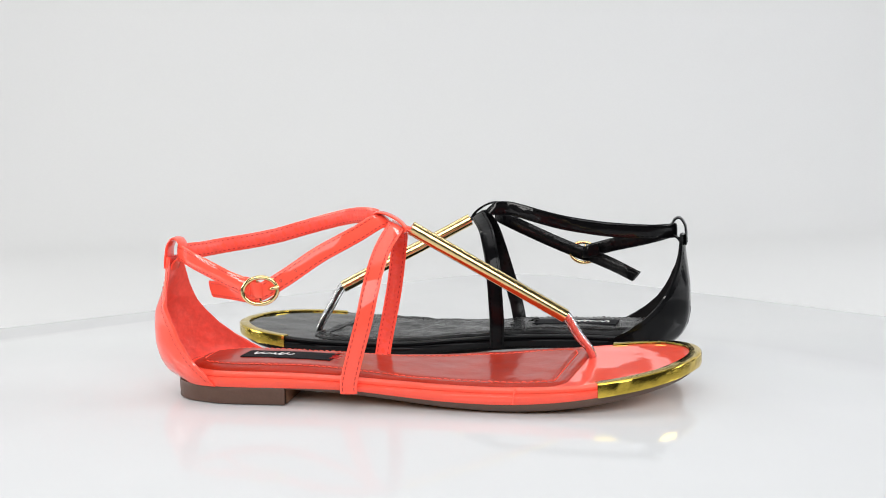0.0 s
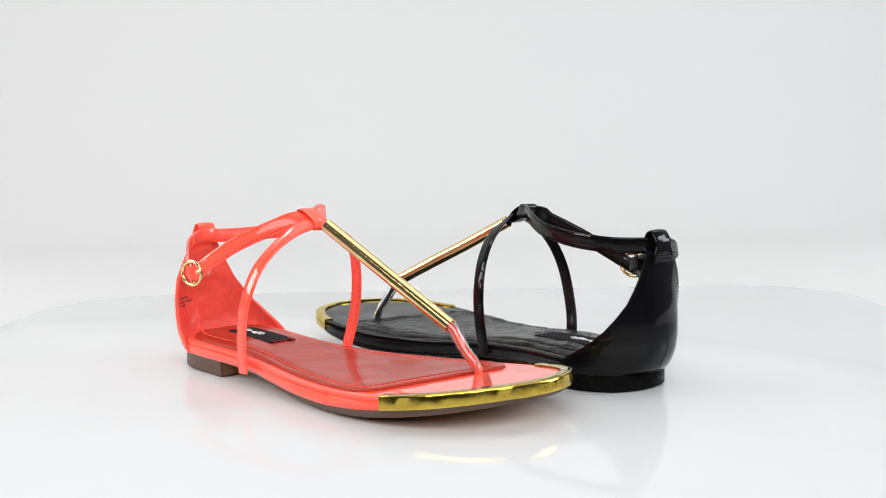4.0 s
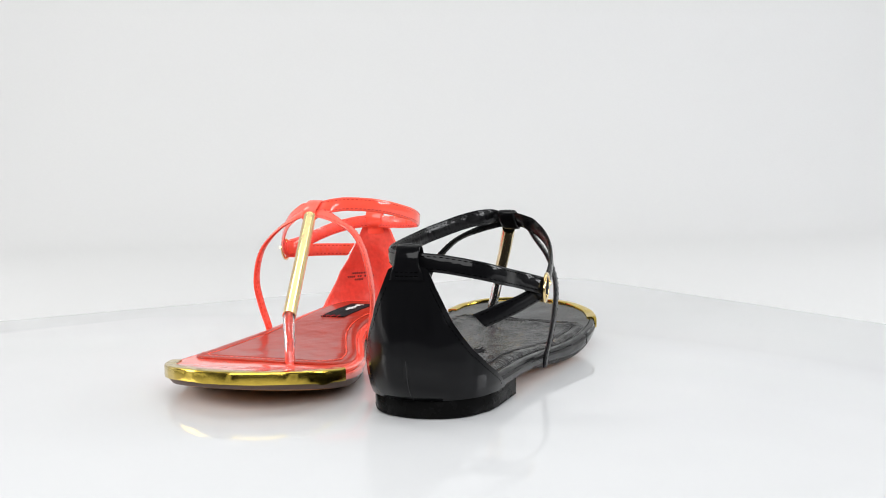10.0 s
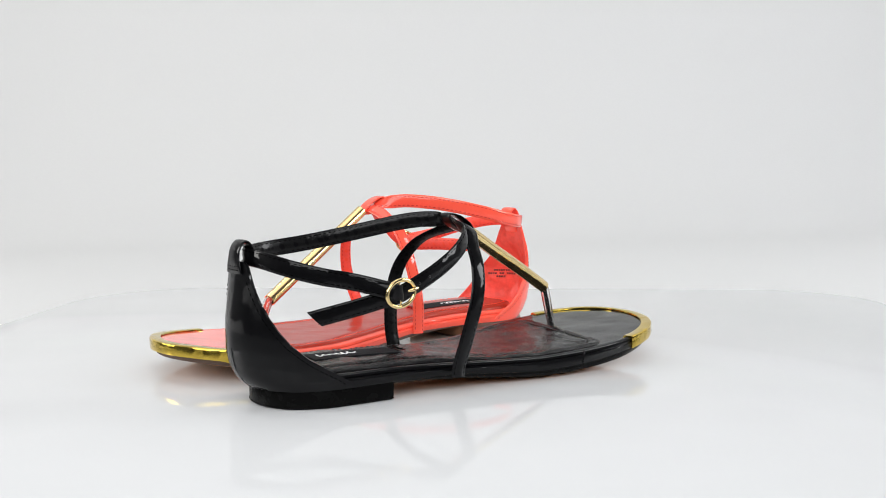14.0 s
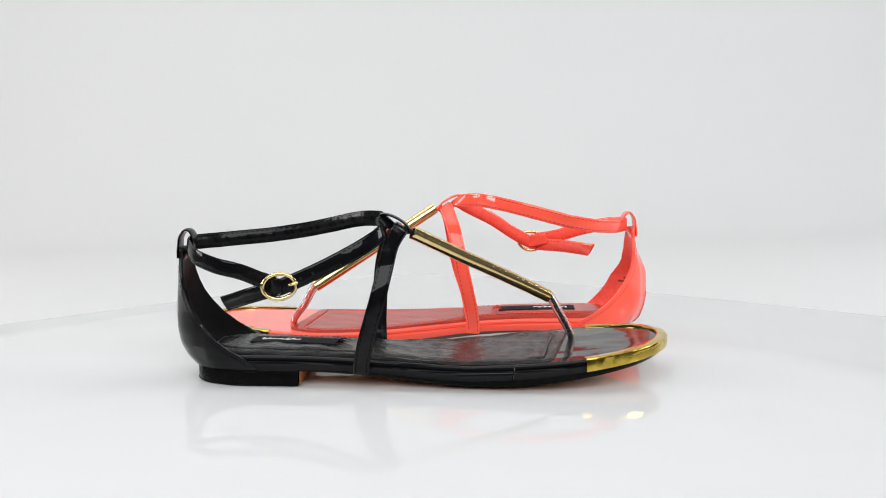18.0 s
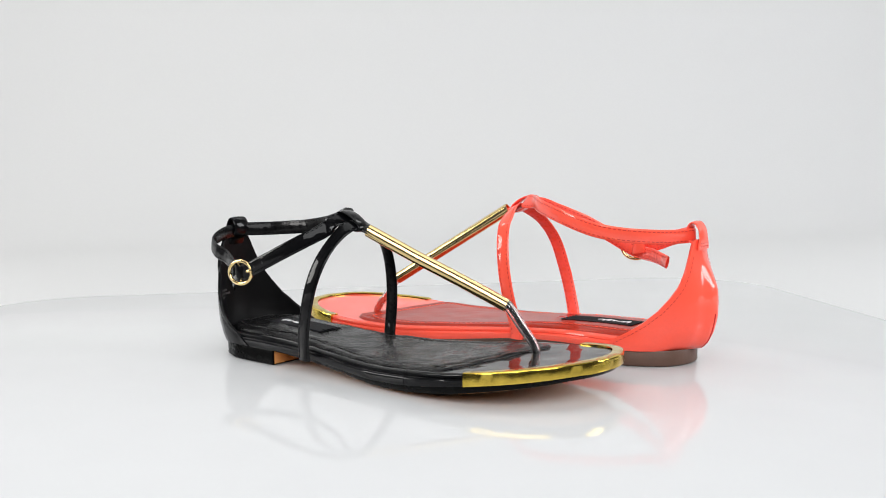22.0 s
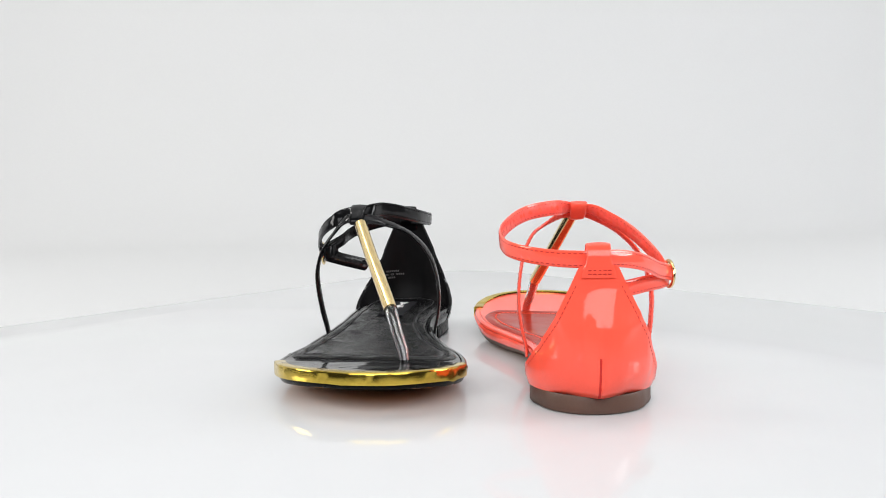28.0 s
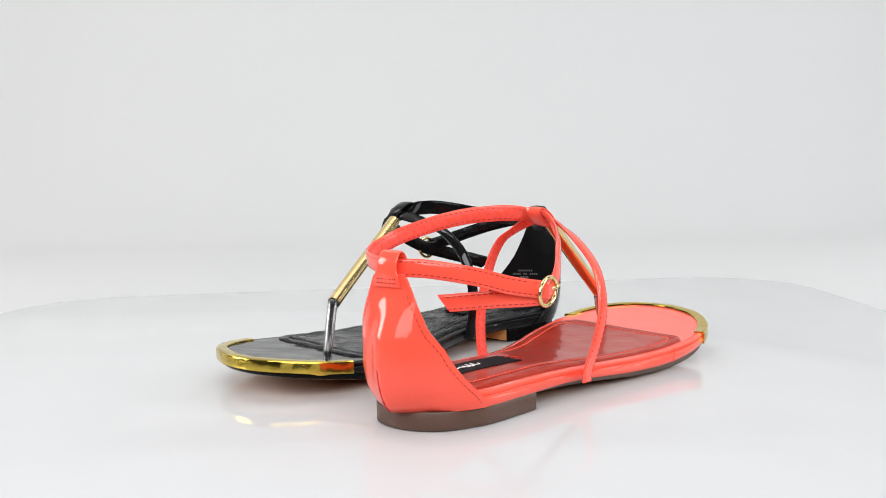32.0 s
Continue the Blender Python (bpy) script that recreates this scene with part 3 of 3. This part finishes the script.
def strap_parts(thing, pal, fit):
    """fit: where this sandal's soft straps lie: knot (y, z), inner and outer run of the ankle strap, its free end, the tube and the toe post."""
    kx, ky, kz = fit["knot"]
    tx, ty, tz = fit["tail"]
    bx, by, bz = fit["buckle"]
    mid = ((tx + bx - 4) / 2, (ty + by) / 2 - 1.6, (tz + bz - 1) / 2)
    long = [(tx, ty, tz, 0.05, 0, 1), (*mid, 0.05, -0.05, 1), (bx - 5, by + 1.4, bz - 1.8, 0, 0, 1), (bx + 1.5, by, bz, -0.15, 0, 1)]
    long += [(*v, -0.35, 0, 1) for v in fit["outer"]]
    long += [(kx - 3.2, ky - 8, kz - 0.6, -0.7, -0.1, 0.8), (kx, ky, kz + 0.6, -0.8, 0, 0.6), (kx - 2.6, ky + 7, kz + 0.9, -0.6, 0.1, 0.8)]
    long += [(*v, -0.12, 0.05, 1) for v in fit["inner"]]
    long += [(0.2, 0, 67.6, 0, 0, 1)]
    long += [(*v, 0.15, 0, 1) for v in fit["heel"]]
    long += [(bx - 4, by - 1.2, bz + 1.2, 0.3, 0, 1)]
    strap, p, t, w, u = ribbon("ankle_strap", long, 7.7, 1.5, pal["strap"], thing, n=250, stitch=pal["thread"], lining=pal["strap_lining"], inner=-1, slant=0.65)
    side = [(90, -36.6, 7.4, 1, 0, 0), (90.3, -37.2, 13, 1, 0, -0.05)] + [(*v, 1, 0, -0.2) for v in fit["instep_out"]]
    side += [(kx + 5.6, ky - 7, kz - 3.6, 0.85, 0, -0.5), (kx + 6, ky, kz - 2.6, 0.85, 0, -0.5), (kx + 5.4, ky + 8, kz - 3.2, 0.85, 0, -0.5)]
    side += [(*v, 1, 0, -0.15) for v in fit["instep_in"]] + [(93.3, 25.0, 12.5, 1, 0, 0), (93.4, 24.6, 7.2, 1, 0, 0)]
    ribbon("instep_strap", side, 7.8, 1.5, pal["strap"], thing, n=150, stitch=pal["thread"], lining=pal["strap_lining"], inner=1)
    # the keeper that binds the straps over the instep and holds the tube
    c, a1, a2 = np.array((kx + 2.8, ky, kz - 0.9)), np.array((0.87, 0, -0.49)), np.array((0.49, 0, 0.87))
    ring = [(*(c + a1 * 8.2 * math.cos(v) + a2 * 2.8 * math.sin(v)), 0, 1, 0, 1 - 0.08 * math.cos(v)) for v in np.linspace(-0.6, 2 * math.pi - 0.6, 17)]
    ribbon("keeper", ring, 7.9, 1.2, pal["strap"], thing, n=70)
    tt, tb = np.array((113.8, *fit["tube_top"])), np.array((184.2, *fit["tube_end"]))
    d = (tb - tt) / np.linalg.norm(tb - tt)
    ribbon("keeper_tab", [(*(c + a1 * 5.5 + a2 * 0.4), 0, 1, 0.1), (*((c + a1 * 7.6 + tt) / 2), 0, 1, 0.1), (*(tt + d * 5), 0, 1, 0.1)], 5.4, 2.4, pal["strap"], thing, n=14)
    tube("gold_tube", [tt + (tb - tt) * f for f in (0, 0.25, 0.5, 0.75, 1)], [3.3] * 5, GOLD_PALE, thing, "polished pale gold metal tube", n=30, m=28, hollow=0.5)
    px, py, pz = fit["post"]
    q = [tb - d * 4, tb + d * 1.0, np.array((tb[0] + 6.2, tb[1] + (py - tb[1]) * 0.45, tb[2] - 9.9)), np.array((px - 2.6, py - 1.2, pz + 6.0)), np.array((px - 0.4, py - 0.2, pz + 1.2))]
    tube("clear_sleeve", q, [2.8, 2.85, 2.75, 2.5, 2.2], CLEAR, thing, "clear plastic sleeve on the toe post", n=26, m=20, hollow=0.6, flat=0.85)
    q2 = q[:4] + [np.array((px + 0.6, py + 0.2, pz - 1.6))]
    tube("toe_post", q2, [fit["cord"]] * 3 + [fit["cord"] + 0.1, 1.9], pal["strap"], thing, n=26, m=14, flat=0.75)

    # round buckle with its prong
    bc = np.array((bx, by - 0.9, bz))
    nx, nz = np.array((0.985, 0.10, 0.14)), np.array((-0.14, -0.06, 0.99))
    nx /= np.linalg.norm(nx)
    nn = np.cross(nx, nz)
    bm = bmesh.new()
    rows = []
    for v in np.linspace(0, 2 * math.pi, 48, endpoint=False):
        o = nx * math.cos(v) * 7.7 + nz * math.sin(v) * 5.9
        r = o / np.linalg.norm(o)
        rows.append([bc + o + (r * math.cos(k) * 1.0 + nn * math.sin(k) * 0.85) for k in np.linspace(0, 2 * math.pi, 10, endpoint=False)])
    rings(bm, rows + [rows[0]], True)
    bmesh.ops.remove_doubles(bm, verts=bm.verts, dist=1e-6)
    buckle = part("buckle", bm, GOLD_PALE, thing, "small round pale gold buckle", 60)
    out = nn * (1 if nn[1] < 0 else -1)
    tube("prong", [bc + nx * 4.0 - out * 0.6, bc + nx * 6.0 + out * 0.9 + nz * 0.3, bc + nx * 8.9 + out * 0.7 + nz * 0.5], [0.8, 0.85, 0.75], GOLD_PALE, buckle, n=12, m=8)
    tube("bar", [bc - nz * 5.9 - nx * 0.6, bc - nx * 0.6 - out * 0.6, bc + nz * 5.9 - nx * 0.6], [0.45, 0.45, 0.45], GOLD_PALE, buckle, n=8, m=8)
    way = np.array(fit["heel"][-1]) - bc
    way /= np.linalg.norm(way)
    fold = [bc + way * 12 + out * 0.9, bc + way * 6 + out * 1.5, bc + way * 2 + out * 1.7, bc + nx * 0.9 - out * 0.2, bc + way * 1.5 - out * 3.4, bc + way * 6 - out * 3.6, bc + way * 10 - out * 3.0]
    ribbon("buckle_fold", [(*v, *nz) for v in fold], 6.8, 0.9, pal["strap"], thing, n=40)
    # punched holes along the strap, drawn as small raised rings with no opening
    s = np.r_[0, np.cumsum(np.linalg.norm(np.diff(p, axis=0), axis=1))]
    k0 = int(np.argmin(np.linalg.norm(p[:80] - bc, axis=1)))
    for dist in (-5, 11, 18):
        k = int(np.argmin(np.abs(s - s[k0] - dist)))
        for face in (-1, 1):
            bm = bmesh.new()
            cen = p[k] + u[k] * face * 0.74
            rings(bm, [[cen + (t[k] * math.cos(v) + w[k] * math.sin(v)) * r + u[k] * face * z for v in np.linspace(0, 2 * math.pi, 12, endpoint=False)] for r, z in ((0.7, -0.1), (0.66, 0.08), (0.4, 0.1), (0.3, 0.02))], True, False, True)
            part("eyelet", bm, pal["hole"], strap)


def label_parts(thing, pal, top):
    """A woven label on the heel of the footbed; its script is a plain wavy line."""
    cx, cy, yaw = 53.5, -1.2, radians(-5)
    ex, ey = np.array((math.cos(yaw), math.sin(yaw))), np.array((-math.sin(yaw), math.cos(yaw)))
    pt = lambda a, b, z: (cx + ex[0] * a + ey[0] * b, cy + ex[1] * a + ey[1] * b, float(top(cx + a)) + 3.1 + z)
    bm = bmesh.new()
    rows = []
    for a in np.linspace(-22.5, 22.5, 24):
        wob = 0.12 * math.sin(a * 1.3)
        rows.append([pt(a, -7.4 + wob, -0.35), pt(a, -7.3 + wob, 0.22), pt(a, -3, 0.30 + wob * 0.4), pt(a, 3, 0.30), pt(a, 7.3 - wob, 0.22), pt(a, 7.4 - wob, -0.35)])
    rings(bm, rows, True, True, True)
    lab = part("label", bm, LABEL_BLACK, thing, "black woven label with white script", 60)
    pts = []
    for v in np.linspace(0, 1, 90):
        a = -19 + 24 * v
        pts.append(pt(a * 0.86 - 2 + 0.7 * math.cos(v * 41), 0.4 + (1.5 + 1.1 * math.cos(v * 9)) * math.sin(v * 41 + math.sin(v * 11)), 0.42))
    p = np.array(pts)
    t, w, u = frames(p, np.tile((0, 0, 1.0), (len(p), 1)))
    bm = bmesh.new()
    rings(bm, [[p[i] + u[i] * a + w[i] * b for a, b in ((-0.48, -0.1), (-0.42, 0.05), (0.42, 0.05), (0.48, -0.1))] for i in range(len(p))], True, True, True)
    part("script_line", bm, PRINT_WHITE, lab)
    # loose tacking stitches at the label's front end
    rnd = random.Random(7)
    for k in range(4):
        b = -5 + 3.1 * k
        a0 = 23.5 + rnd.uniform(-0.5, 1.5)
        tube("loose_thread", [pt(a0 - 2.2, b, 0.3), pt(a0, b + rnd.uniform(-1, 1), 0.6 + rnd.uniform(0, 0.5)), pt(a0 + 2.4 + rnd.uniform(0, 2), b + rnd.uniform(-1.5, 1.5), 0.2)], [0.2, 0.2, 0.14], pal["thread"], lab, n=8, m=6)


def build_sandal(label, pal, fit):
    thing = new("sandal")
    tagged(thing, label, "sandal", "pair of sandals on the turntable")
    top = sole_parts(thing, pal, fit["heel_back"], fit["bed_end"], fit["crease"])
    counter_parts(thing, pal, fit["swell"], fit["flare"], fit["short"], fit["heel_back"])
    strap_parts(thing, pal, fit)
    label_parts(thing, pal, top)
    # one sandal has been bent a little more at the ball and is shorter at the toe
    lift, cut = fit["toe"]
    for ob in [o for c in thing.children for o in (c, *c.children)]:
        for v in ob.data.vertices:
            f = max(0.0, (v.co.x - 0.14) / 0.106)
            v.co.z += lift * 0.004 * f * max(0.0, 1.1 - f)
            v.co.x -= cut * 0.001 * f
    return thing


turntable = build_place()
CORAL = dict(strap=STRAP_CORAL, bed_thread=THREAD_BED, breast=BREAST_BROWN, patent=PATENT_CORAL, lining=LINING_CORAL, strap_lining=STRAP_LINING_CORAL, bed=BED_CORAL, thread=THREAD_CORAL, seam=THREAD_CORAL, heel=HEEL_BROWN, lift=HEEL_BROWN, sole=SOLE_BROWN, print=PRINT_DARK, hole=HOLE_DARK,
             sole_label="thin brown outsole edge", band_label="coral patent wrapped midsole", bed_label="dark red stitched footbed", heel_label="low brown stacked heel",
             counter_label="coral patent heel counter", lining_label="coral suede lining")
BLACK = dict(strap=STRAP_BLACK, bed_thread=THREAD_GLOSS, breast=SOLE_TAN, patent=PATENT_BLACK, lining=LINING_BLACK, strap_lining=STRAP_LINING_BLACK, bed=BED_BLACK, thread=THREAD_BLACK, seam=PATENT_BLACK, heel=HEEL_BLACK, lift=HEEL_BLACK, sole=HEEL_BLACK, print=PRINT_GREY, hole=HOLE_BLACK,
             sole_label="thin black outsole edge", band_label="black patent wrapped midsole", bed_label="black wrinkled stitched footbed", heel_label="low black heel",
             counter_label="black patent heel counter", lining_label="matt black lining")
coral_sandal = build_sandal("coral patent flat sandal with gold bar, standing on turntable", CORAL, dict(
    bed_end=185.0, crease=0.45, swell=1.22, flare=1.4, short=1.75, toe=(0, 0), heel_back=4.0, cord=1.95, knot=(101.8, -3.0, 81.8), buckle=(52.4, -39.6, 54.2), tail=(19, -10, 51.0), outer=[(64, -37.5, 60), (76, -30.8, 68.2), (85, -25, 73.2), (92.7, -18, 77.4)],
    inner=[(90, 11, 83.4), (81, 22, 82.4), (72, 29, 80.6), (62.6, 34, 78.3), (50, 38.6, 75), (38, 39.3, 71.8), (26, 36, 69.6), (14, 27, 68.2), (6, 14, 67.4)],
    heel=[(6, -10, 67.2), (15, -19.5, 65.0), (25, -26.5, 62.0), (36, -33, 58.2)],
    instep_out=[(94.3, -39.6, 26.5), (98.6, -40.2, 41), (101.8, -35.2, 57.5), (104.2, -24, 69.8)], instep_in=[(105.4, 15, 73), (104, 20.5, 68.5), (102, 25, 59), (99.5, 27.6, 45.4), (96.8, 28.2, 32.6), (94.6, 27.0, 21.7)],
    tube_top=(-1.2, 78.0), tube_end=(13.2, 34.2), post=(197.4, 18.4, 12.6)))
black_sandal = build_sandal("black patent flat sandal with gold bar, standing on turntable", BLACK, dict(
    bed_end=183.0, crease=1.5, swell=1.06, flare=1.02, short=1.0, toe=(1.4, 5.0), heel_back=0.0, cord=1.35, knot=(102.6, -15.5, 78.8), buckle=(53.2, -44.6, 51.0), tail=(22, -23, 39.8), outer=[(71, -43.8, 58.0), (84, -41, 64.4), (94, -36, 70), (100, -29.5, 74.5)],
    inner=[(90.5, -4.5, 79.8), (82, 1.5, 78.4), (72, 7.5, 76.0), (60, 13, 73.4), (48, 15.6, 71.4), (36, 17, 69.8), (24, 16.6, 68.8), (13, 13.6, 68.0), (5, 7, 67.8)],
    heel=[(2.6, -13.5, 66.4), (9.6, -27, 63.2), (20.5, -34.2, 59.8), (34, -37.5, 56.8)],
    instep_out=[(93, -39.4, 25), (98.6, -40.4, 44), (102, -36.5, 58.0), (104.4, -29, 68.4)], instep_in=[(101.5, 8, 69.8), (98, 17, 62.5), (95.5, 23, 53.6), (94, 26.4, 42.4), (93.2, 27.4, 31), (92.9, 26.6, 21)],
    tube_top=(-12.8, 73.2), tube_end=(11.6, 36.2), post=(197.4, 19.6, 12.4)))


def motions():
    """The turntable goes round once in about 38 s; both sandals ride on it. It leans by less than half a degree."""
    def turn(t):
        a = 9.42629 * t - 0.19
        for _ in range(20):
            a = 9.42629 * t - 0.19 + 1.442 * math.sin(radians(a)) + 0.098 * math.cos(radians(a))
        return pose(0, 0, 0, 0, 0, -a) @ pose(0, 0, 0, 0, -0.4, 0)

    seats = ((turntable, Matrix()), (coral_sandal, pose(-0.12349, -0.05022, 0.0003, 0, 0, -8.6) @ pose(0, -0.002, 0)), (black_sandal, pose(0.12820, 0.00302, 0.0003, 0, 0, 167.19) @ pose(0, 0.002, 0)))
    for thing, seat in seats:
        walk(thing, [(0.5 * k, turn(0.5 * k) @ seat) for k in range(65)])


motions()
